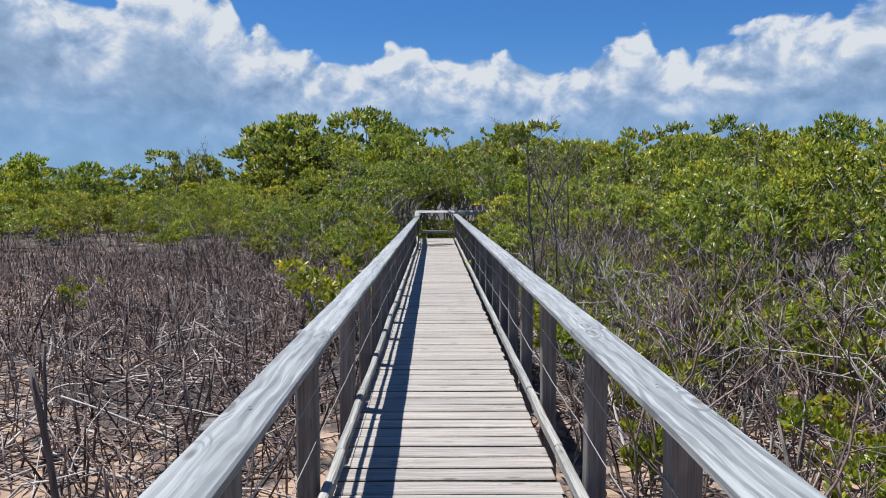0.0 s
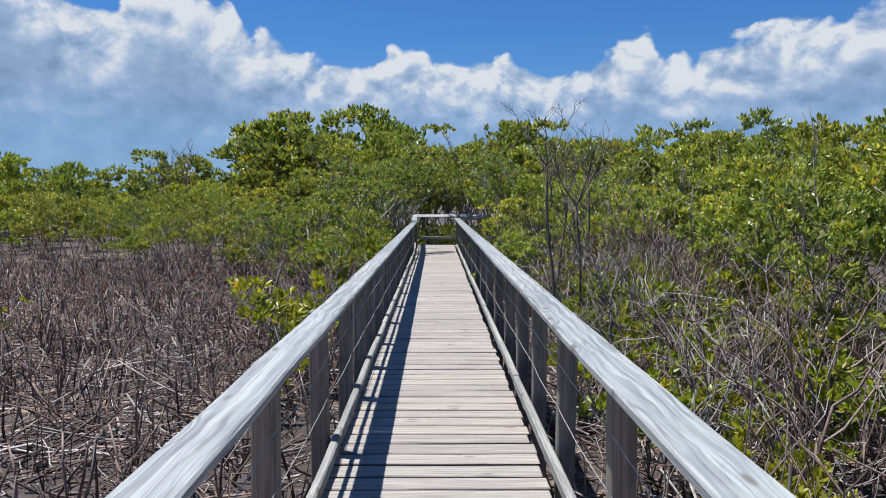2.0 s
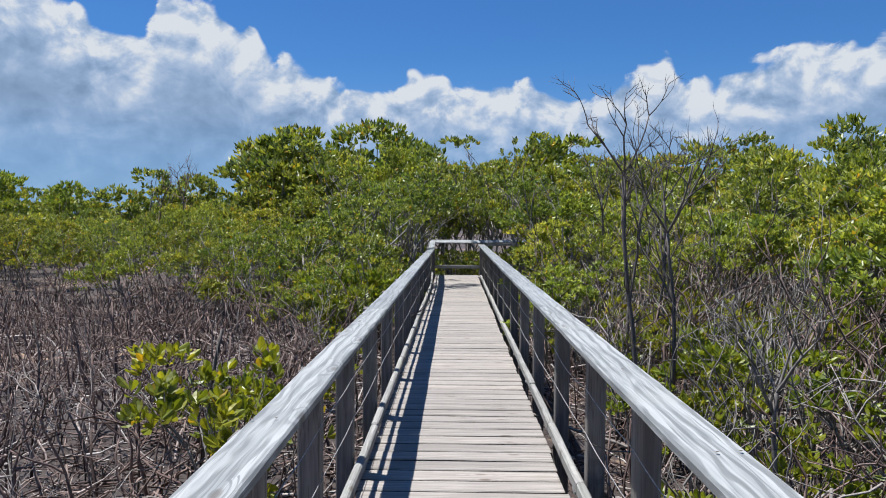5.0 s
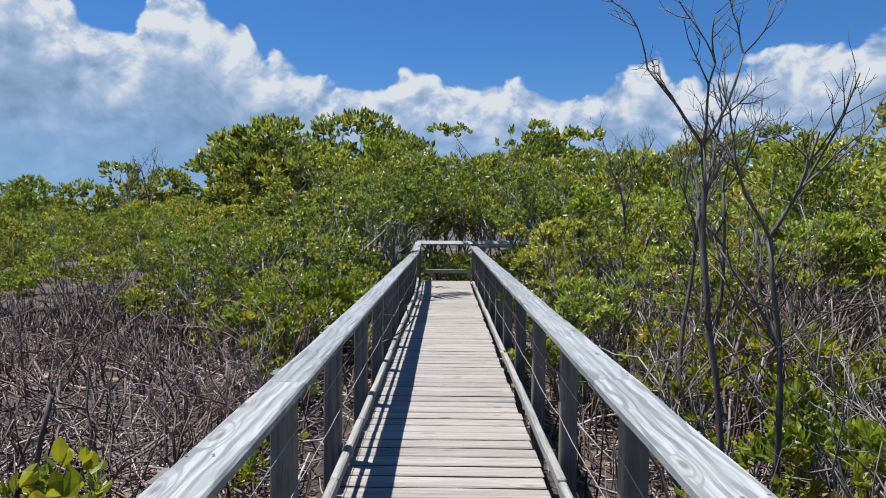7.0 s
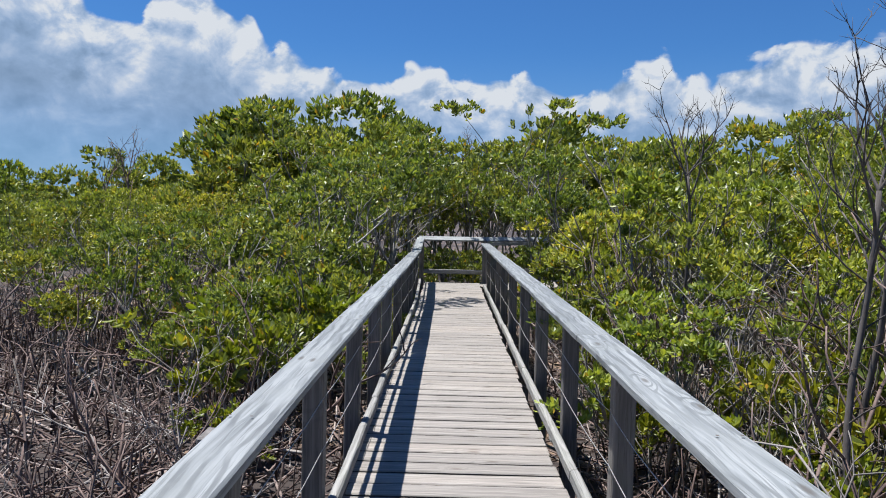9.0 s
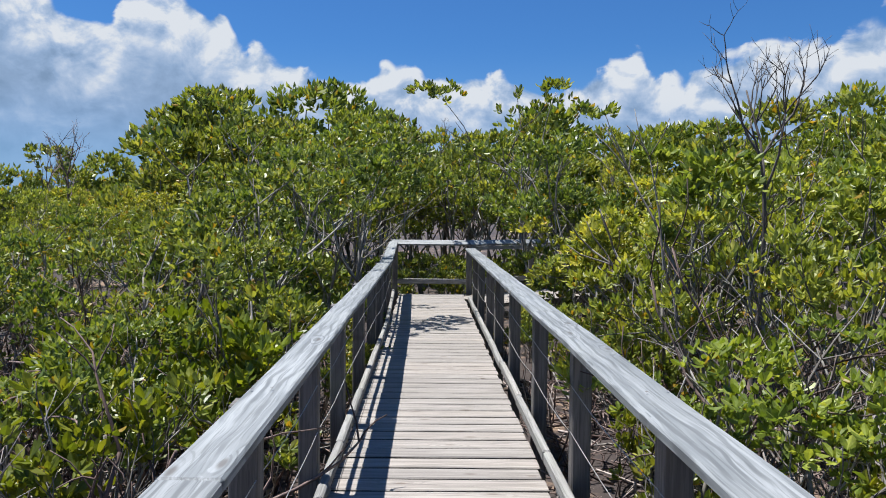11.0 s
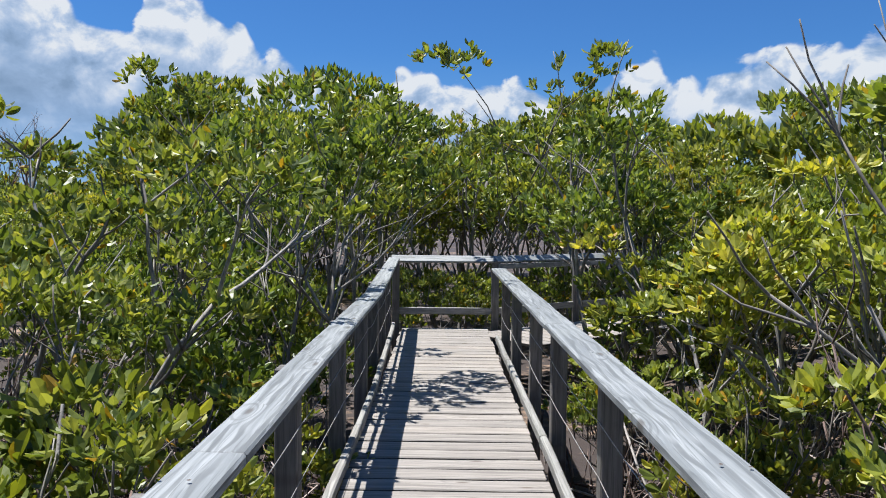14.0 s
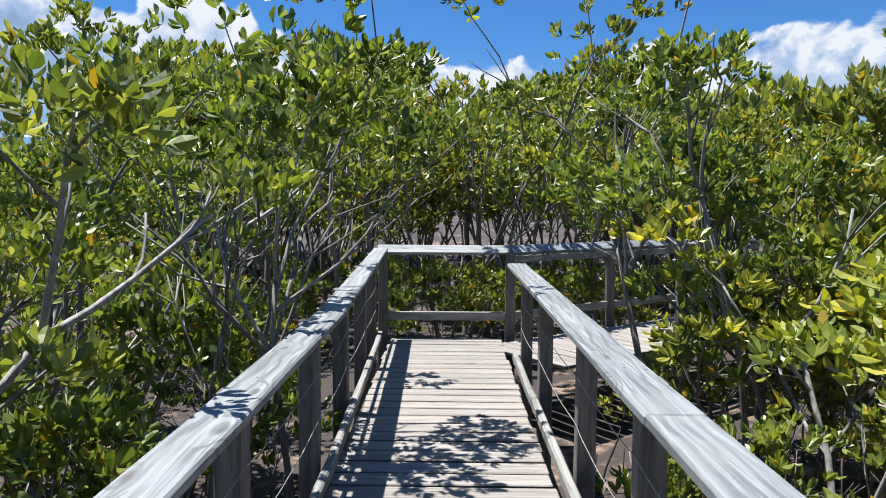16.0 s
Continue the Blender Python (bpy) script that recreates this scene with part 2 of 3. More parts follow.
WIRE = metal_material()
RUST, rust_net, rust_bsdf, _ = material("rusty_screw")
rust_net.put(rust_bsdf.inputs["Base Color"], rust_net.mix(rust_net.noise(rust_net.node("ShaderNodeTexCoord").outputs["Object"], 300.0), (0.05, 0.035, 0.028), (0.11, 0.075, 0.055)))
rust_bsdf.inputs["Roughness"].default_value = 0.8


# ---- building helpers ----
def mesh_from(name, verts, faces, mat, smooth=False):
    me = bpy.data.meshes.new(name)
    me.from_pydata(verts, [], faces)
    me.materials.append(mat)
    if smooth:
        me.polygons.foreach_set("use_smooth", [True] * len(me.polygons))
    me.update()
    return me


def link(name, me, parent=None, m=None):
    ob = new(name, me)
    if parent is not None:
        ob.parent = parent
    if m is not None:
        ob.matrix_basis = m
    return ob


def beam(sx, sy, sz, mat, bevel=0.006, cuts=0, wobble=0.0, seed=0):
    """A bevelled timber, long side along x, centred on the origin."""
    bm = bmesh.new()
    bmesh.ops.create_cube(bm, size=1.0)
    bmesh.ops.scale(bm, vec=(sx, sy, sz), verts=bm.verts)
    if cuts:
        long = [e for e in bm.edges if abs(e.verts[0].co.x - e.verts[1].co.x) > 0.5 * sx]
        bmesh.ops.subdivide_edges(bm, edges=long, cuts=cuts)
    if bevel:
        bmesh.ops.bevel(bm, geom=[e for e in bm.edges if e.calc_face_angle(0) > 0.5], offset=bevel, segments=1, affect="EDGES", profile=0.5)
    if wobble:
        for v in bm.verts:
            k = noise.noise_vector(Vector((v.co.x * 1.3 + seed * 7.1, v.co.y * 3, seed * 3.3)))
            v.co += Vector((0.0, k.y, k.z)) * wobble
    me = bpy.data.meshes.new("timber")
    bm.to_mesh(me)
    bm.free()
    me.materials.append(mat)
    return me


class Twigs:
    """Collects tapered, bent tubes into one mesh."""

    def __init__(self, sides=3):
        self.v, self.f, self.sides = [], [], sides

    def tube(self, points, radii):
        s = self.sides
        base = len(self.v)
        for i, (p, r) in enumerate(zip(points, radii)):
            d = points[min(i + 1, len(points) - 1)] - points[max(i - 1, 0)]
            a = d.cross(Vector((0.31, 0.17, 0.05)))
            if a.length < 1e-5:
                a = d.cross(Vector((0, 1, 0)))
            a.normalize()
            b = d.cross(a).normalized()
            for k in range(s):
                w = 2 * math.pi * k / s
                self.v.append(tuple(p + (a * math.cos(w) + b * math.sin(w)) * r))
        for i in range(len(points) - 1):
            for k in range(s):
                q = base + i * s
                self.f.append((q + k, q + (k + 1) % s, q + s + (k + 1) % s, q + s + k))
        self.f.append(tuple(base + (len(points) - 1) * s + k for k in range(s)))

    def mesh(self, name, mat):
        return mesh_from(name, self.v, self.f, mat, True)


def rand_dir(rng):
    while True:
        v = Vector((rng.uniform(-1, 1), rng.uniform(-1, 1), rng.uniform(-1, 1)))
        if 0.05 < v.length < 1:
            return v.normalized()


def stem(tw, rng, start, way, length, r0, r1, n=4, bend=0.25, lift=0.0):
    """One crooked branch; returns its points."""
    pts, d = [start.copy()], way.normalized()
    for i in range(n):
        d = (d + rand_dir(rng) * bend + Vector((0, 0, lift))).normalized()
        pts.append(pts[-1] + d * (length / n))
    tw.tube(pts, [r0 + (r1 - r0) * i / n for i in range(n + 1)])
    return pts


def branching(tw, rng, start, way, length, r, depth, kids, ends, bend=0.3, lift=0.1, spread=0.8, shrink=0.62):
    pts = stem(tw, rng, start, way, length, r, r * 0.55, 4 if depth else 3, bend, lift)
    if depth == 0:
        ends.append((pts[-1], (pts[-1] - pts[-2]).normalized()))
        return
    for _ in range(kids):
        i = rng.randint(2, len(pts) - 1)
        d = ((pts[i] - pts[i - 1]).normalized() + rand_dir(rng) * spread + Vector((0, 0, lift))).normalized()
        branching(tw, rng, pts[i], d, length * shrink * rng.uniform(0.7, 1.2), r * 0.55, depth - 1, kids, ends, bend, lift, spread, shrink)


class Leaves:
    def __init__(self):
        self.v, self.f = [], []

    def leaf(self, p, way, side, length, width, fine=False, droop=0.12):
        """A folded elliptic blade from p along way."""
        nrm = way.cross(side).normalized()
        side = nrm.cross(way).normalized()
        b = len(self.v)
        fold = nrm * (width * 0.28)
        tip = p + way * length - nrm * (length * droop)
        if fine:
            a, c, e = p + way * (length * 0.28), p + way * (length * 0.62) - nrm * (length * droop * 0.35), p + way * (length * 0.88) - nrm * (length * droop * 0.8)
            for q in (p, a + side * width * 0.33 + fold * 0.6, c + side * width * 0.5 + fold, e + side * width * 0.33 + fold * 0.6, tip,
                      e - side * width * 0.33 + fold * 0.6, c - side * width * 0.5 + fold, a - side * width * 0.33 + fold * 0.6, c):
                self.v.append(tuple(q))
            self.f += [(b, b + 8, b + 2, b + 1), (b + 8, b + 4, b + 3, b + 2), (b, b + 7, b + 6, b + 8), (b + 8, b + 6, b + 5, b + 4)]
        else:
            c = p + way * (length * 0.55)
            for q in (p, c + side * width * 0.5 + fold, tip, c - side * width * 0.5 + fold):
                self.v.append(tuple(q))
            self.f += [(b, b + 2, b + 1), (b, b + 3, b + 2)]

    def rosette(self, rng, p, way, count, size, fine=False):
        """Leaves whorled about a twig's end."""
        way = way.normalized()
        a = way.cross(rand_dir(rng)).normalized()
        c = way.cross(a)
        for k in range(count):
            w = k * 2.4 + rng.uniform(-0.4, 0.4)
            out = a * math.cos(w) + c * math.sin(w)
            d = (out * rng.uniform(0.55, 1.1) + way * rng.uniform(0.15, 1.0) + Vector((0, 0, 0.25))).normalized()
            s = d.cross(way)
            if s.length < 1e-3:
                s = a
            L = size * rng.uniform(0.7, 1.25)
            self.leaf(p - way * rng.uniform(0, size * 0.8), d, s.normalized(), L, L * rng.uniform(0.42, 0.52), fine)

    def mesh(self, name, mat):
        return mesh_from(name, self.v, self.f, mat)


GROUND = -0.75


def ground_z(x, y):
    return GROUND + 0.07 * noise.noise(Vector((x * 0.35, y * 0.35, 0.3))) + 0.03 * noise.noise(Vector((x * 1.7, y * 1.7, 4.0)))


def free(x, y, gap=0.45):
    """Whether a plant may stand here: clear of the boardwalk and its branch."""
    if abs(x) < 0.80 + gap and y < 28.6 + gap:
        return False
    u, v = (x - 0.98) * 0.788 + (y - 27.72) * 0.616, (y - 27.72) * 0.788 - (x - 0.98) * 0.616
    return not (-0.6 < u < 7.2 and abs(v) < 0.85 + gap)


# ---- ground ----
def make_ground():
    xs = sorted({*[-1500, -500, -150, -80, -50], *[i * 1.0 for i in range(-40, -8)], *[i * 0.4 for i in range(-20, 21)], *[i * 1.0 for i in range(9, 41)], 50, 80, 150, 500, 1500})
    ys = sorted({*[-1500, -500, -150, -60, -30, -15], *[i * 0.5 for i in range(-16, 64)], *[i * 1.0 for i in range(32, 71)], 80, 100, 150, 500, 1500})
    verts = [(x, y, ground_z(x, y)) for y in ys for x in xs]
    w = len(xs)
    faces = [(j * w + i, j * w + i + 1, j * w + w + i + 1, j * w + w + i) for j in range(len(ys) - 1) for i in range(w - 1)]
    g = link("ground", mesh_from("ground", verts, faces, MUD, True))
    tagged(g, "bare brown tidal mud and sand between mangroves", "ground", kind="structure")


make_ground()

# ---- boardwalk ----
PITCH, BOARD, THICK = 0.193, 0.163, 0.038
START, END = -4.0, 28.35
RAIL_W, RAIL_T, RAIL_TOP = 0.162, 0.040, 0.95
POST_W = 0.106
POSTS = {-1: (-2.9, -1.5, -0.1, 0.95, 2.25, 3.8, 5.55, 7.05, 8.35, 9.45, 10.6, 12.0, 13.45, 15.0, 16.5, 17.95, 19.35, 21.0, 22.55, 24.05, 25.4, 26.9, 28.2),
         1: (-2.9, -1.5, -0.1, 1.3, 2.5, 3.9, 5.48, 6.85, 8.0, 9.15, 10.3, 11.67, 13.3, 14.85, 16.4, 17.95, 19.45, 21.1, 22.7, 23.98, 25.7, 27.05)}
CORNER = Vector((0.72, 28.53, 0.0))
BRANCH = 38.0
ALONG = Vector((math.cos(radians(BRANCH)), math.sin(radians(BRANCH)), 0.0))
ACROSS = Vector((-ALONG.y, ALONG.x, 0.0))


def make_deck():
    bm = bmesh.new()
    for x in (-0.52, 0.0, 0.5):
        r = bmesh.ops.create_cube(bm, size=1.0)
        bmesh.ops.scale(bm, vec=(0.045, END - START, 0.16), verts=r["verts"])
        bmesh.ops.translate(bm, vec=(x, (END + START) / 2, -THICK - 0.082), verts=r["verts"])
    me = bpy.data.meshes.new("joists")
    bm.to_mesh(me)
    bm.free()
    me.materials.append(POST)
    deck = tagged(link("boardwalk", me), "weathered grey timber boardwalk deck on joists above mud", "boardwalk", kind="structure")
    rng = random.Random(3)
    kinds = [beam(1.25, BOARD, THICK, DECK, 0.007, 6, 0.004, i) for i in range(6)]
    # side and end faces take the colour with the gap shade in it
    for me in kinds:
        me.materials.append(DECK_EDGE_SHADE)
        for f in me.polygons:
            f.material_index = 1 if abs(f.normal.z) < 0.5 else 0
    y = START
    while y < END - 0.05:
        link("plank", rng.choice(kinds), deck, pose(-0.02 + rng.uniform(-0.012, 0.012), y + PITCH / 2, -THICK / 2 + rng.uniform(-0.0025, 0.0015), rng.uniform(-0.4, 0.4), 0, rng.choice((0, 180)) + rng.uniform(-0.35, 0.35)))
        y += PITCH
    # the branch that turns off at the far corner
    bm = bmesh.new()
    m = pose(0.98, 27.72, 0, 0, 0, BRANCH)
    for yy in (-0.5, 0.5):
        r = bmesh.ops.create_cube(bm, size=1.0)
        bmesh.ops.scale(bm, vec=(6.2, 0.045, 0.16), verts=r["verts"])
        bmesh.ops.translate(bm, vec=(3.5, yy, -THICK - 0.092), verts=r["verts"])
    me = bpy.data.meshes.new("joists")
    bm.to_mesh(me)
    bm.free()
    me.materials.append(POST)
    me.transform(m)
    side = tagged(link("boardwalk_branch", me), "weathered grey timber side boardwalk leading off between mangroves", "boardwalk", kind="structure")
    x = -0.30
    while x < 6.6:
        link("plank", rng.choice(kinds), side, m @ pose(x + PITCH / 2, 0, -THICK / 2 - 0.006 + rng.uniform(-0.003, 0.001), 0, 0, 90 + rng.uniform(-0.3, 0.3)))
        x += PITCH


def ramp(y, a, b):
    return min(1.0, max(0.0, (y - a) / (b - a)))


def rail_z(y, side):
    if side < 0:
        return RAIL_TOP - 0.02 * ramp(y, 4.0, 9.0) + 0.095 * ramp(y, 24.2, 28.3)
    return RAIL_TOP + 0.012 * ramp(y, 22.0, 27.0)


def rail_x(y, side):
    """Middle of the handrail; the last length on one side runs a little outwards."""
    return -0.662 - 0.10 * ramp(y, 24.2, 28.3) if side < 0 else 0.670


def long_board(a, b, width, depth, mat, bevel, cuts, wobble, seed):
    """A board from point a to point b, its width level."""
    d = b - a
    return beam(d.length - 0.004, width, depth, mat, bevel, cuts, wobble, seed), Matrix.Translation((a + b) / 2) @ d.to_track_quat("X", "Z").to_matrix().to_4x4()


def make_railing(side):
    words = "weathered grey timber handrail on square posts with wire strands"
    top = tagged(new("railing"), words, "railing", group="boardwalk railings")
    last = 28.35 if side < 0 else 27.15
    rng = random.Random(11 + side)
    posts = POSTS[side]
    tall = RAIL_TOP - RAIL_T + 0.95
    kinds = [beam(tall, POST_W, POST_W, POST, 0.007, 5, 0.006, k) for k in (2, 5, 8)]
    for y in posts:
        link("post", rng.choice(kinds), top, pose(rail_x(y, side) + side * (0.092 + rng.uniform(-0.005, 0.005)), y, rail_z(y, side) - RAIL_T - tall / 2 - 0.002, 0, 90 + rng.uniform(-0.5, 0.5), rng.uniform(-2, 2)))
    joints = [-4.4, -0.4, 3.58, 7.55, 11.58, 15.6, 19.6, 24.2, last + 0.05] if side < 0 else [-4.4, -0.4, 3.62, 7.6, 11.6, 15.1, 18.6, 22.1, last + 0.06]
    width = RAIL_W if side < 0 else RAIL_W + 0.022
    for a, b in zip(joints, joints[1:]):
        me, m = long_board(Vector((rail_x(a, side), a, rail_z(a, side) - RAIL_T / 2)), Vector((rail_x(b, side), b, rail_z(b, side) - RAIL_T / 2)), width, RAIL_T, RAIL, 0.008, 14, 0.006, rng.randint(0, 99))
        link("handrail", me, top, m)
        # a narrow stringer along the outer face of the posts, just under the handrail
        me, m = long_board(Vector((rail_x(a, side) + side * 0.112, a, rail_z(a, side) - 0.085)), Vector((rail_x(b, side) + side * 0.112, b, rail_z(b, side) - 0.085)), 0.016, 0.060, POST, 0.004, 8, 0.003, rng.randint(0, 99))
        link("stringer", me, top, m)
    # kerb boards set on blocks along the deck's edge
    y = posts[0] + 0.2
    while y < last - 0.2:
        L = min(rng.uniform(1.3, 1.5) * (2 if rng.random() < 0.35 else 1), last - y)
        me = beam(L - 0.014, 0.052, 0.078, KERB, 0.011, 6, 0.007, rng.randint(0, 99))
        link("kerb_board", me, top, pose(rail_x(y + L / 2, side) + side * (-0.008 + rng.uniform(-0.003, 0.003)), y + L / 2, 0.056 + rng.uniform(-0.003, 0.004), 0, rng.uniform(-0.2, 0.2), 90 + (1.4 if side < 0 and y > 24.2 else 0.0)))
        y += L
    block = beam(0.10, 0.044, 0.020, KERB, 0.003)
    screw_v, screw_f = [(0, 0, 0.0)], []
    for k in range(8):
        screw_v += [(0.0055 * math.cos(k * math.pi / 4), 0.0055 * math.sin(k * math.pi / 4), 0.0)]
        screw_f += [(0, 1 + k, 1 + (k + 1) % 8)]
    screw = mesh_from("screw", screw_v, screw_f, RUST)
    for y in posts:
        link("kerb_block", block, top, pose(rail_x(y, side) - side * 0.008, y, 0.0095, 0, 0, 90))
        for dx in (-0.035, 0.035):
            link("screw", screw, top, pose(rail_x(y, side) + side * 0.03 + dx + rng.uniform(-0.006, 0.006), y + rng.uniform(-0.02, 0.02), rail_z(y, side) + 0.0085))
    for z, sag in ((0.62, 0.04), (0.36, 0.035)):
        for a, b in zip(posts, posts[1:]):
            tw, dip = Twigs(4), sag * rng.uniform(0.1, 1.0)
            pts = [Vector((rail_x(a + (b - a) * k / 6, side) + side * 0.034 + rng.uniform(-0.002, 0.002), a + (b - a) * k / 6, z - dip * 4 * (k / 6) * (1 - k / 6))) for k in range(7)]
            tw.tube(pts, [0.0026] * 7)
            link("wire", tw.mesh("wire", WIRE), top)


def make_end_railing():
    top = tagged(new("end_railing"), "weathered grey timber railing across the boardwalk's end", "railing", group="boardwalk railings")
    place = [Vector((-0.74, 28.47, 0.0)), CORNER, CORNER + ALONG * 1.75, CORNER + ALONG * 3.5, CORNER + ALONG * 5.2]
    post = beam(1.9, POST_W, POST_W, POST, 0.007, 5, 0.006, 5)
    for p in place:
        link("post", post, top, pose(p.x, p.y, 0.985 - 0.95, 0, 90, 3))
    for a, b in zip(place, place[1:]):
        ext = (b - a).normalized() * (0.07 if a.x < 0 else 0.0)
        up = Vector((0, 0, 1.005))
        me, m = long_board(a - ext + up, b + up, 0.142, RAIL_T, RAIL, 0.008, 8, 0.006, int(a.x * 10))
        # the cap leans towards the walk
        link("handrail", me, top, m @ Matrix.Rotation(radians(38), 4, "X"))
        if a.x > 0:
            up = Vector((0, 0, 0.905)) - ACROSS * 0.07
            me, m = long_board(a + up, b + up, 0.030, 0.075, RAIL, 0.004, 8, 0.004, int(a.x * 8))
            link("stringer", me, top, m)
        up = Vector((0, 0, 0.24))
        gap = (b - a).normalized() * (POST_W * 0.5)
        me, m = long_board(a + gap + up, b - gap + up, 0.04, 0.10, KERB, 0.006, 6, 0.006, int(a.x * 7))
        link("lower_board", me, top, m)
    near = tagged(new("branch_railing"), "weathered grey timber railing along the side boardwalk", "railing", group="boardwalk railings")
    start = Vector((2.55, 28.08, 0.0))
    for k in range(4):
        p = start + ALONG * (1.45 * k)
        link("post", post, near, pose(p.x, p.y, 0.91 - 0.95, 0, 90, 2))
    for a, b in ((-0.1, 2.9), (2.9, 5.0)):
        for z, w, d, mat in ((0.93, 0.14, RAIL_T, RAIL), (0.08, 0.045, 0.09, KERB), (0.45, 0.035, 0.085, KERB)):
            shift = Vector((0, 0, z)) + ACROSS * (0.0 if z > 0.9 else 0.07)
            me, m = long_board(start + ALONG * a + shift, start + ALONG * b + shift, w, d, mat, 0.006, 8, 0.006, int(a * 9 + z * 10))
            link("handrail" if z > 0.9 else "lower_board", me, near, m)


make_deck()
make_railing(-1)
make_railing(1)
make_end_railing()


# ---- plants ----
def mangrove(seed, height, width, rosettes, leaf_size, fine, leaf_mat, base=0.35, depth=2, stems=4, lobe=0.16, leaves=(5, 8), most=26, name="mangrove_tree"):
    """A mangrove built at the origin: several crooked stems and a crown of whorled leaves."""
    rng = random.Random(seed)
    tw, lv, ends = Twigs(4 if fine else 3), Leaves(), []
    for i in range(stems):
        w = 2 * math.pi * i / stems + rng.uniform(-0.5, 0.5)
        s = Vector((math.cos(w) * 0.12 * width, math.sin(w) * 0.12 * width, 0.0))
        d = Vector((math.cos(w) * 0.35 * width / height, math.sin(w) * 0.35 * width / height, 1.0))
        branching(tw, rng, s - Vector((0, 0, 0.08)), d, height * rng.uniform(0.47, 0.62), 0.009 * height * rng.uniform(0.7, 1.1), depth, 4, ends, 0.22, 0.12, 0.85, 0.5)
    # the crown is a set of uneven lobes about branch ends
    lobes = [e for e in ends if base * height < e[0].z < 0.93 * height] or ends
    while len(lobes) > most:
        lobes.pop(rng.randrange(len(lobes)))
    sizes = [rng.uniform(0.75, 1.35) * lobe * width for _ in lobes]
    for k in range(rosettes):
        i = rng.choices(range(len(lobes)), sizes)[0]
        c, d = lobes[i]
        off = rand_dir(rng)
        if off.z < 0 and rng.random() < 0.78:
            off.z *= -1
        out = off.copy()
        off *= sizes[i] * (1.0 - 0.45 * rng.random() ** 2)
        off.z *= 0.66
        p = c + off
        if p.z < base * height * 0.8:
            continue
        p.z = min(p.z, height * (0.94 + 0.10 * math.sin(3.1 * c.x + 2.3 * c.y)) - 0.04 * rng.random())
        lv.rosette(rng, p, (out * 0.8 + d * 0.2 + Vector((0, 0, 0.6))), rng.randint(*leaves), leaf_size, fine)
    top = new(name)
    link("trunk", tw.mesh("trunk", BARK), top)
    link("crown", lv.mesh("crown", leaf_mat), top)
    return top


def dead_shrub(seed, height, width, mat, stems=5, depth=2, kids=4, r=0.011, lift=0.04, name="dead_shrub"):
    rng = random.Random(seed)
    top = new(name)
    for i in range(stems):
        tw, ends = Twigs(3), []
        w = rng.uniform(0, 6.28)
        s = Vector((math.cos(w), math.sin(w), 0)) * rng.uniform(0, 0.3 * width)
        d = Vector((rng.uniform(-0.6, 0.6) * width / height, rng.uniform(-0.6, 0.6) * width / height, 1.0))
        branching(tw, rng, s - Vector((0, 0, 0.06)), d, height * rng.uniform(0.45, 0.75), r * rng.uniform(0.7, 1.4), depth, kids, ends, 0.33, lift, 1.0, 0.55)
        link("stem", tw.mesh("stem", mat), top)
    return top


rng = random.Random(21)
TREE_WORDS = "green mangrove with leathery oval leaves and grey crooked stems"
SCRUB_WORDS = "low yellow-green mangrove bush rooted in mud"
SHRUB_WORDS = "leafless brown dead mangrove shrub with tangled twigs"
GREY_WORDS = "leafless grey mangrove shrub with long thin twigs"


def scatter(models, spots, words, category, group):
    """Stands copies of the models on the spots (x, y, size); the models themselves take the first ones."""
    used = set()
    for x, y, k in spots:
        i = rng.randrange(len(models))
        m = pose(x, y, ground_z(x, y), 0, 0, rng.uniform(0, 360))
        s, sz = k * rng.uniform(0.92, 1.1), k * rng.uniform(0.92, 1.08)
        if i in used:
            ob = copy_thing(models[i], m)
        else:
            used.add(i)
            ob = models[i]
            ob.matrix_basis = m
        ob.scale = (s, s, sz)
        tagged(ob, words, category, group)
    for i, ob in enumerate(models):
        if i not in used:
            for o in (*ob.children_recursive, ob):
                bpy.data.objects.remove(o)


def spread_spots(x0, x1, y0, y1, gap, size, keep=lambda x, y: True, limit=400, clear=0.45, others=()):
    """Random spots no nearer than gap to one another; clear: room kept to the boardwalk for each unit of size."""
    spots, tries = [], 0
    while tries < limit * 14 and len(spots) < limit:
        tries += 1
        x, y = rng.uniform(x0, x1), rng.uniform(y0, y1)
        k = (size(x, y) if callable(size) else size) * rng.uniform(0.85, 1.15)
        if not free(x, y, clear * k) or not keep(x, y):
            continue
        g = gap(x, y) if callable(gap) else gap
        if all((x - a) ** 2 + (y - b) ** 2 > g * g for a, b, _ in (*spots, *others)):
            spots.append((x, y, k))
    return spots


# where the living mangroves begin, on either side of the walk
def green_left(x, y):
    return y > 18.0 + 0.85 * min(10.0, max(0.0, -x - 1.6)) + 1.2 * noise.noise(Vector((x * 0.4, y * 0.4, 2.0)))


def green_right(x, y):
    return y > 17.0 or x > 5.4 - 0.13 * y + 0.8 * noise.noise(Vector((x * 0.4, y * 0.4, 7.0)))


# near mangroves about the far corner, with finely shaped leaves
near_models = [mangrove(100 + i, 3.6, 2.5, 430, 0.092, True, LEAF, 0.36, 2, 4, 0.135, (5, 8), 20) for i in range(4)]
near = [(-3.1, 26.6, 1.10), (-2.95, 22.9, 1.04), (-3.3, 25.0, 0.98), (-1.9, 31.7, 1.62), (-3.3, 30.9, 1.34), (0.35, 32.4, 1.55), (2.0, 31.9, 1.42), (4.1, 32.6, 1.35), (3.2, 26.6, 1.0)]
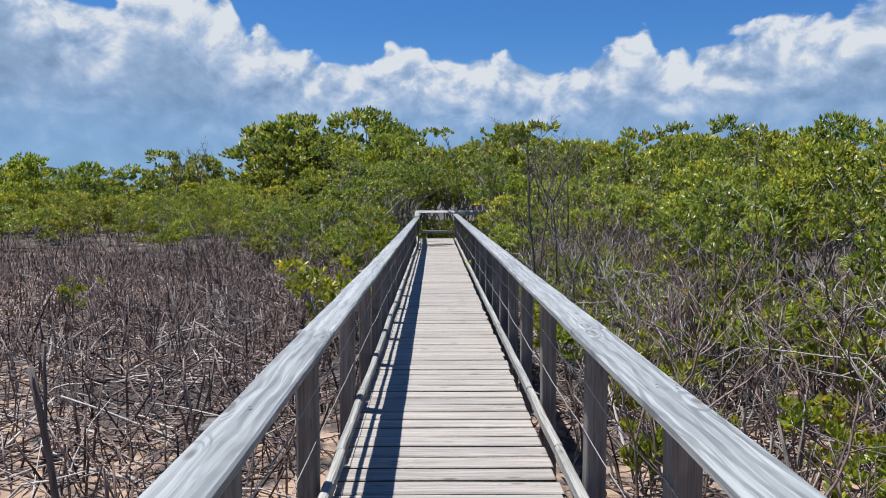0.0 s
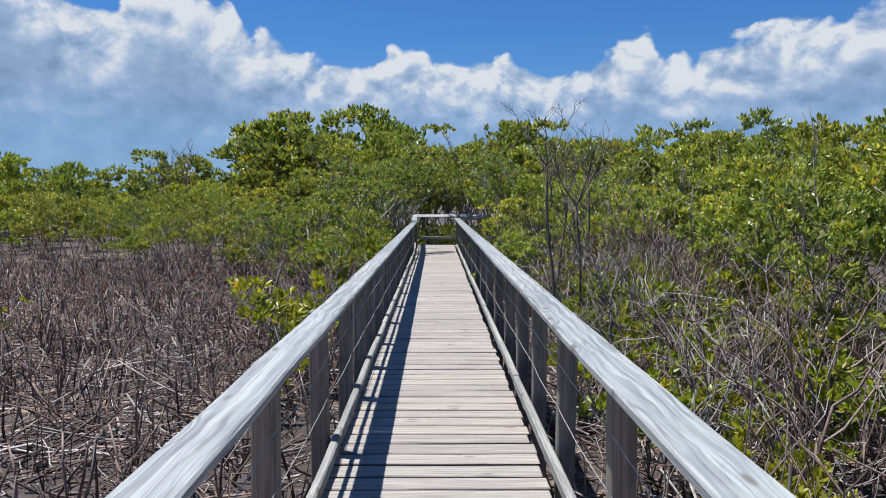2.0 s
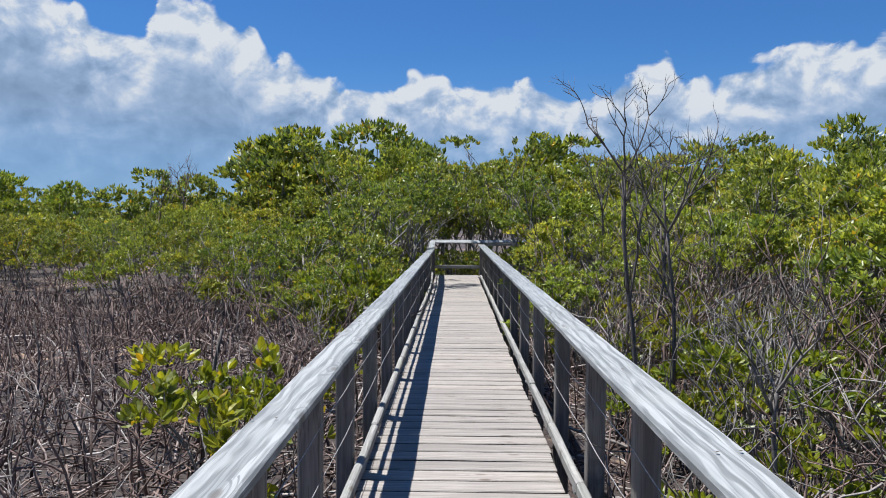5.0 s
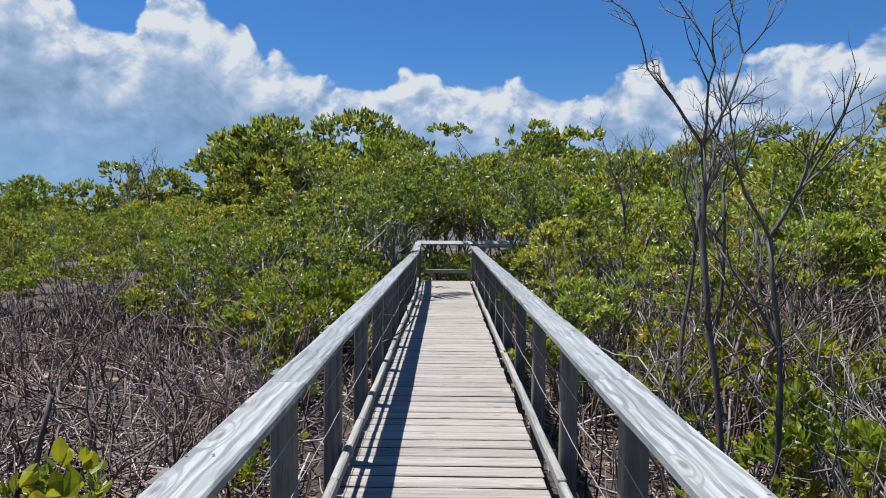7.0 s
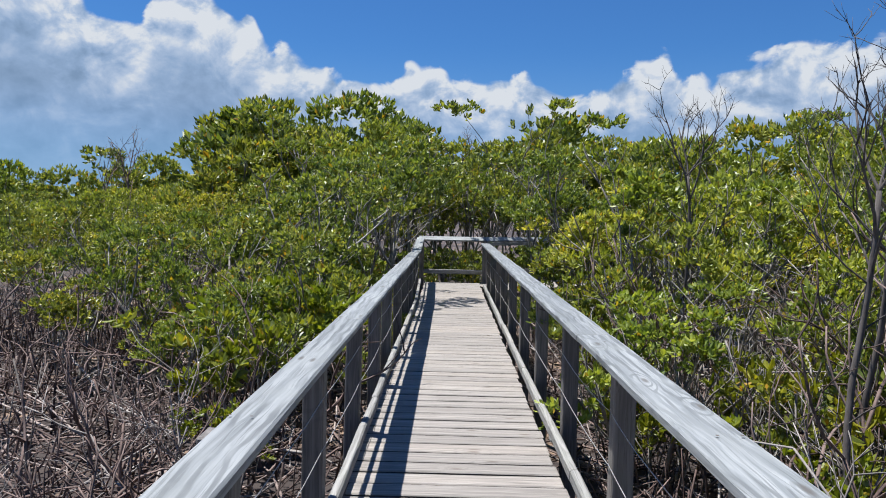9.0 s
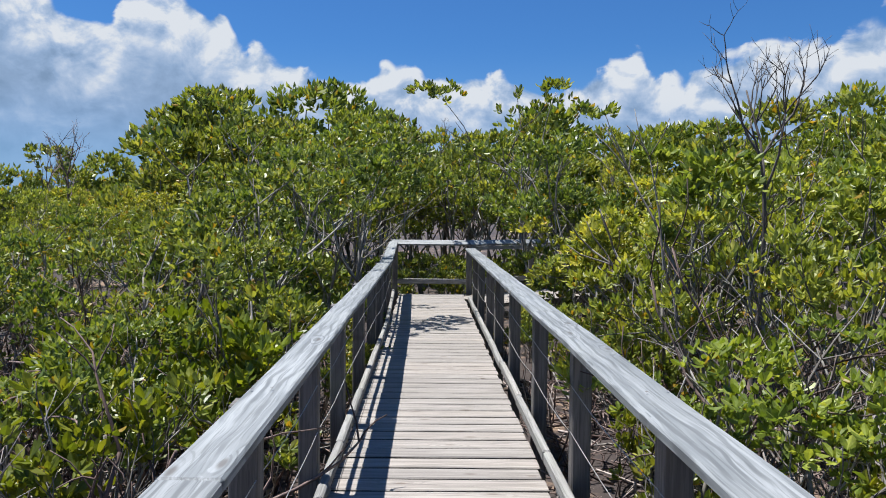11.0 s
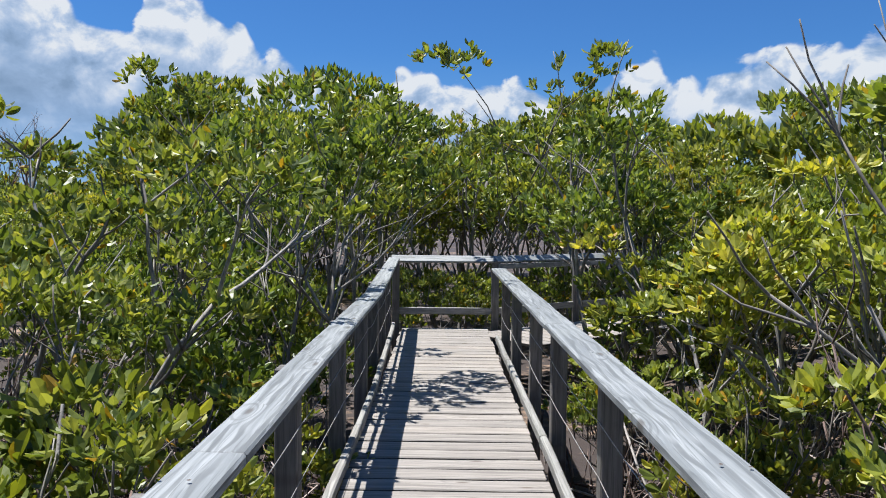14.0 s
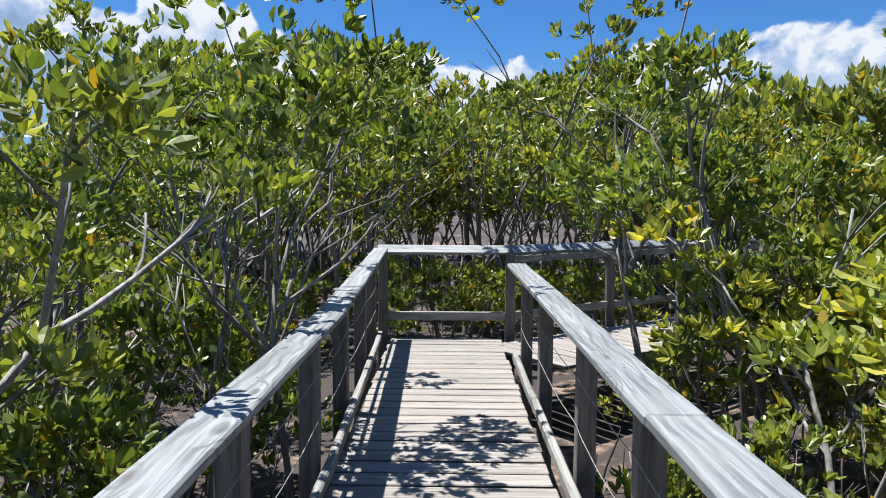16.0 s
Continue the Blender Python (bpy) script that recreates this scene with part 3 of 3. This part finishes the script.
near += spread_spots(-6, -1.2, 18.5, 29.5, 1.3, lambda x, y: 0.58 + (0.055 if x > -3.6 else 0.012) * (y - 18), lambda x, y: green_left(x, y) and x < -2.0 - 0.08 * (y - 18), 18, 1.3, near)
# crowns brightened by the leaf colour that has sunlight painted in
light_models = [mangrove(120 + i, 3.4, 2.4, 380, 0.090, True, LEAF_SUNLIT, 0.34, 2, 4, 0.135, (5, 8), 18) for i in range(3)]
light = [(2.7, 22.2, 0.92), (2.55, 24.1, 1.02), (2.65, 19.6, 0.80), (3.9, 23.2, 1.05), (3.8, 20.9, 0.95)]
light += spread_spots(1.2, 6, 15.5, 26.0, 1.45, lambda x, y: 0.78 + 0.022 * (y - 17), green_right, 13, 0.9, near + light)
scatter(light_models, light, "mangrove with light yellow-green leaves, sunlight in their colour, and grey stems", "mangrove", "mangroves by the boardwalk")
near += spread_spots(-5, 7, 31.6, 33.6, 1.5, 1.12, lambda x, y: True, 8, 0.6, near)
scatter(near_models, near, TREE_WORDS, "mangrove", "mangroves by the boardwalk")
# three whose high crowns lean out over the rails
for x, y, turn, tree in ((-1.28, 24.85, 215, mangrove(131, 3.85, 2.0, 300, 0.092, True, LEAF, 0.66, 2, 3, 0.15, (5, 8), 18)), (2.25, 20.9, 250, mangrove(133, 3.2, 1.7, 150, 0.092, True, LEAF_SUNLIT, 0.74, 2, 3, 0.13, (5, 8), 14)),
                        (2.25, 26.1, 40, mangrove(135, 4.3, 2.5, 400, 0.092, True, LEAF, 0.52, 2, 3, 0.14, (5, 8), 18))):
    tree.matrix_basis = pose(x, y, ground_z(x, y), 0, 0, turn)
    tagged(tree, "tall mangrove with a high leafy crown beside the handrail", "mangrove", "mangroves by the boardwalk")

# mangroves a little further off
mid_models = [mangrove(150 + i, 3.6, 2.9, 480, 0.116, False, LEAF if i % 2 else LEAF_SUNLIT, 0.24, 2, 3, 0.145, (5, 8), 17) for i in range(4)]
near += light
mid = spread_spots(-12, -2.5, 19, 34, 1.6, lambda x, y: 0.56 + (0.032 if x > -3.6 else 0.012) * (y - 19), green_left, 36, 0.9, near)
mid += spread_spots(3.6, 10, 2, 30, 1.5, lambda x, y: 0.66 + 0.018 * y + 0.03 * max(0.0, x - 5.0), lambda x, y: green_right(x, y) and (y > 18 or x > 5.0), 54, 0.9, near)
mid += spread_spots(-6, 8, 34, 38.5, 1.8, 1.30, lambda x, y: True, 13, 0.4, near)
scatter(mid_models, mid, TREE_WORDS, "mangrove", "mangroves of the swamp")

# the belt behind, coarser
far_models = [mangrove(200 + i, 3.4, 3.6, 520, 0.155, False, LEAF_SUNLIT if i in (1, 3) else LEAF, 0.16, 1, 5, 0.17, (5, 8), 13) for i in range(5)]
far = spread_spots(-38, -6, 22, 58, lambda x, y: 2.1 + 0.035 * (y - 20), lambda x, y: (0.56 + 0.020 * (y - 20)) * (1.35 if x > -9 and y > 36 else 1.0), green_left, 92, 0.45, mid)
far += spread_spots(7, 32, 0, 56, lambda x, y: 2.2 + 0.025 * (x + y), lambda x, y: 1.06 + 0.009 * y, green_right, 70, 0.45, mid)
far += spread_spots(-8, 12, 37, 52, 2.6, 1.6, lambda x, y: True, 24, 0.4, mid)
far += [(-16.8, 49.6, 1.72), (-25.5, 50, 1.75), (-23, 52, 1.5), (-28.5, 49, 1.6), (8.6, 35.5, 1.72), (12.9, 36, 1.80), (15.9, 36, 1.80), (19.0, 40, 1.8), (-3.0, 44, 2.3), (-6.2, 42, 2.25), (-8.6, 44, 2.2), (4.6, 40, 2.1), (6.4, 41, 2.05)]
scatter(far_models, far, TREE_WORDS, "mangrove", "mangroves of the swamp")

# leafy undergrowth under the taller mangroves
under_models = [mangrove(170 + i, 1.5, 1.2, 110, 0.088, True, LEAF, 0.15, 2, 3, 0.2, (5, 8), 14, "mangrove_bush") for i in range(3)]
under = spread_spots(-5, -1.2, 18, 29.5, 0.95, 0.85, green_left, 26, 0.55)
under += spread_spots(1.2, 5, 16.5, 26.4, 0.95, 0.85, green_right, 16, 0.55)
under += spread_spots(-4, 6, 29.9, 33.0, 0.85, 1.05, lambda x, y: True, 26, 0.8)
under += [(-1.85, 21.0, 1.15), (-1.9, 23.2, 1.3), (-2.1, 24.9, 1.35), (-1.9, 25.9, 1.25), (1.95, 19.9, 1.0), (1.9, 22.6, 0.95), (1.9, 24.4, 0.9), (2.35, 26.1, 1.4), (3.1, 25.8, 1.6), (1.8, 26.2, 0.7), (4.0, 26.0, 1.6), (3.4, 26.3, 1.4), (5.0, 26.0, 1.5)]
scatter(under_models, under, "leafy young mangrove growing under taller ones", "mangrove bush", "mangrove undergrowth")

# low yellow-green bushes
bush_models = [mangrove(300 + i, 1.3, 0.9, 95, 0.085, True, LEAF_YELLOW, 0.22, name="mangrove_bush") for i in range(3)]
bush = [(-1.72, 11.3, 1.28), (-1.8, 12.1, 1.05), (-1.6, 14.4, 0.6), (-1.75, 15.8, 0.5), (-1.7, 17.0, 0.7), (-1.7, 10.2, 0.55), (-6.5, 13.0, 0.7), (-2.0, 18.0, 1.15), (-1.75, 19.4, 1.38), (-2.1, 19.9, 1.35), (-1.6, 20.6, 0.9)]
bush += [(3.0, 5.2, 0.8), (3.7, 6.3, 1.0), (3.2, 8.6, 1.0), (4.4, 5.0, 0.9), (2.3, 11.0, 0.8), (3.3, 12.0, 1.1), (1.9, 15.4, 0.9), (2.4, 7.4, 0.75), (2.2, 8.8, 0.8), (2.7, 10.0, 0.9), (2.1, 12.3, 0.85), (3.6, 9.6, 1.1), (2.5, 13.4, 1.0), (5.0, 6.0, 1.1), (1.8, 13.0, 0.7), (2.8, 16.2, 1.2), (1.75, 17.4, 0.9), (4.2, 8.0, 1.1), (3.0, 14.0, 1.1), (1.6, 19.4, 0.85)]
bush += spread_spots(1.5, 5.5, 4.0, 18.5, 0.95, lambda x, y: 0.80 + 0.10 * (x - 1.5), lambda x, y: True, 30, 0.55, bush)
scatter(bush_models, bush, SCRUB_WORDS, "mangrove bush", "young mangrove bushes")

# dead shrubs of the open flat
dead_models = [dead_shrub(400 + i, 1.15, 1.15, DEAD, 5, 2, 3, 0.016, 0.03) for i in range(6)]
dead = spread_spots(-16, -1.25, -0.5, 27, lambda x, y: 0.84 if y > 9 and x > -6 else 1.15, lambda x, y: 0.40 + (0.048 if x > -5.5 else 0.036) * min(22, max(0, y)), lambda x, y: not green_left(x, y - 3.5) and (y > 5 or x > -4), 285, 0.72)
scatter(dead_models, dead, SHRUB_WORDS, "dead shrub", "dead shrubs of the mud flat")
grey_models = [dead_shrub(450 + i, 1.9, 1.2, GREYDEAD if i % 2 else DEAD, 6, 2, 3, 0.018, 0.10, "bare_shrub") for i in range(4)]
grey = spread_spots(1.3, 6.0, 2.6, 21, 0.72, lambda x, y: 0.60 + 0.022 * min(y, 14) + 0.06 * (x - 1.3), lambda x, y: True, 80, 0.8)
pale_models = [dead_shrub(470 + i, 2.3, 1.9, PALE, 4, 2, 4, 0.017, 0.10, "bare_shrub") for i in range(3)]
pale = [(3.2, 4.4, 0.8), (3.8, 5.4, 0.9), (3.0, 6.9, 0.8), (4.5, 6.8, 0.95), (3.3, 8.4, 0.85), (2.9, 10.0, 0.8), (3.9, 10.6, 0.95), (2.9, 12.2, 0.85), (2.9, 14.8, 1.0), (2.2, 18.0, 0.9), (3.2, 17.4, 1.0), (-2.8, 10.6, 0.55), (-3.6, 13.0, 0.6), (-2.6, 14.6, 0.6), (-2.3, 16.8, 0.65)]
scatter(pale_models, pale, "bleached leafless mangrove with thick crooked branches", "dead shrub", "bleached bare shrubs")
scatter(grey_models, grey, GREY_WORDS, "dead shrub", "dead shrubs beside the walk")

# tall bare trees
def tall_dead_tree(seed, trunk, tip, mat, r, limbs):
    """A bare tree: one upright trunk that forks into rising limbs with fine twigs."""
    g = random.Random(seed)
    top = new("dead_tree")
    tw = Twigs(6)
    pts = stem(tw, g, Vector((0, 0, -0.1)), Vector((0.02, 0, 1)), trunk, r, r * 0.62, 10, 0.10, 0.14)
    for k in range(9):
        i = g.randint(3, 9)
        stem(tw, g, pts[i], Vector((g.uniform(-1, 1), g.uniform(-1, 1), 0.7)), g.uniform(0.25, 0.7), r * 0.25, r * 0.08, 4, 0.25, 0.05)
    link("trunk", tw.mesh("trunk", mat), top)
    for k in range(limbs):
        tw, ends = Twigs(4), []
        w = 2 * math.pi * k / limbs + g.uniform(-0.4, 0.4)
        p = pts[-1] if k < 3 else pts[g.randint(7, 9)]
        branching(tw, g, p, Vector((math.cos(w) * 0.62, math.sin(w) * 0.62, 1.0)), tip * g.uniform(0.8, 1.1), r * 0.5, 3, 3, ends, 0.20, 0.08, 0.85, 0.58)
        link("limb", tw.mesh("limb", mat), top)
    return top


TALL = "tall dead tree with bare forking grey branches"
SLIM = "slender dead tree bare against the sky"
for x, y, trunk, tip, seed, r, mat, words in ((1.80, 13.15, 2.95, 0.62, 511, 0.027, DARKDEAD, TALL), (2.08, 13.4, 2.35, 0.78, 512, 0.025, DARKDEAD, TALL), (2.7, 16.4, 2.75, 0.72, 513, 0.027, DARKDEAD, TALL), (2.55, 19.9, 2.95, 0.68, 516, 0.028, DARKDEAD, TALL), (2.12, 15.2, 2.6, 0.6, 515, 0.024, DARKDEAD, TALL),
                                              (1.9, 10.4, 1.4, 0.4, 514, 0.022, GREYDEAD, "small dead tree with grey twigs"), (-12.6, 40.0, 3.6, 1.1, 503, 0.045, DEAD, SLIM), (-15.0, 43.0, 3.4, 1.0, 504, 0.04, DEAD, SLIM),
                                              (-9.2, 44.0, 4.2, 0.9, 505, 0.04, DEAD, SLIM), (-0.9, 46.0, 4.8, 1.1, 506, 0.045, DEAD, SLIM), (0.6, 44.0, 4.6, 1.0, 507, 0.04, DEAD, SLIM)):
    t = tall_dead_tree(seed, trunk, tip, mat, r, 5)
    t.matrix_basis = pose(x, y, ground_z(x, y), 0, 0, seed * 37)
    tagged(t, words, "dead tree")


# fallen sticks, roots and short standing shoots on the mud
def litter(name, words, count, area, sizes, upright, mat, seed, dense=lambda x, y: 1.0):
    r = random.Random(seed)
    tw = Twigs(3)
    while count:
        x, y = r.uniform(*area[0]), r.uniform(*area[1])
        L = r.uniform(*sizes)
        if abs(x) < 0.74 + 0.4 * L and y < 28.5 or r.random() > dense(x, y):
            continue
        count -= 1
        if upright:
            d = Vector((r.uniform(-0.35, 0.35), r.uniform(-0.35, 0.35), 1))
            p = Vector((x, y, ground_z(x, y) - 0.03))
        else:
            w = r.uniform(0, 6.28)
            d = Vector((math.cos(w), math.sin(w), r.uniform(-0.12, 0.45)))
            p = Vector((x, y, ground_z(x, y) + r.uniform(0.0, 0.16)))
        k = r.uniform(0.005, 0.016) * (0.7 + L * 0.6)
        stem(tw, r, p, d, L, k, k * 0.5, 3, 0.30 if not upright else 0.18, 0.0)
    tagged(link(name, tw.mesh(name, mat)), words, "sticks", kind="stuff")


litter("fallen_sticks", "fallen grey-brown dead sticks and roots on mud", 11000, ((-11, 7), (-1, 24)), (0.15, 0.8), False, DEAD, 61, lambda x, y: min(1.0, 0.12 + 0.09 * max(0, y)) if abs(x) < 4 else min(0.5, 0.08 + 0.05 * max(0, y)))
litter("standing_shoots", "short upright dead shoots in mud", 7500, ((-15, 7), (-1, 26)), (0.15, 0.8), True, DEAD, 62, lambda x, y: min(1.0, 0.15 + y / 12))
litter("bleached_branches", "pale bleached dead branches leaning over mud", 900, ((-9, 5), (1, 23)), (0.5, 1.3), False, PALE, 64, lambda x, y: 1.0 if abs(x) < 5 else 0.5)
litter("dark_stakes", "dark bare upright stems standing in mud", 220, ((-12, 7), (0, 24)), (0.6, 1.3), True, DARKDEAD, 63)


def stake(x, y, lean, length, r, seed):
    g = random.Random(seed)
    tw = Twigs(6)
    stem(tw, g, Vector((0, 0, -0.1)), Vector((lean, 0, 1)), length, r, r * 0.7, 6, 0.06, 0.05)
    ob = link("dead_sapling", tw.mesh("dead_sapling", DARKDEAD), None, pose(x, y, ground_z(x, y)))
    tagged(ob, "dark dead mangrove sapling standing bare in mud", "dead sapling")


stake(-2.05, 3.9, -0.08, 1.55, 0.026, 71)
stake(-3.4, 6.2, 0.05, 1.2, 0.02, 72)
stake(2.3, 3.6, 0.04, 1.5, 0.026, 73)
stake(-2.4, 12.6, 0.10, 1.5, 0.022, 74)
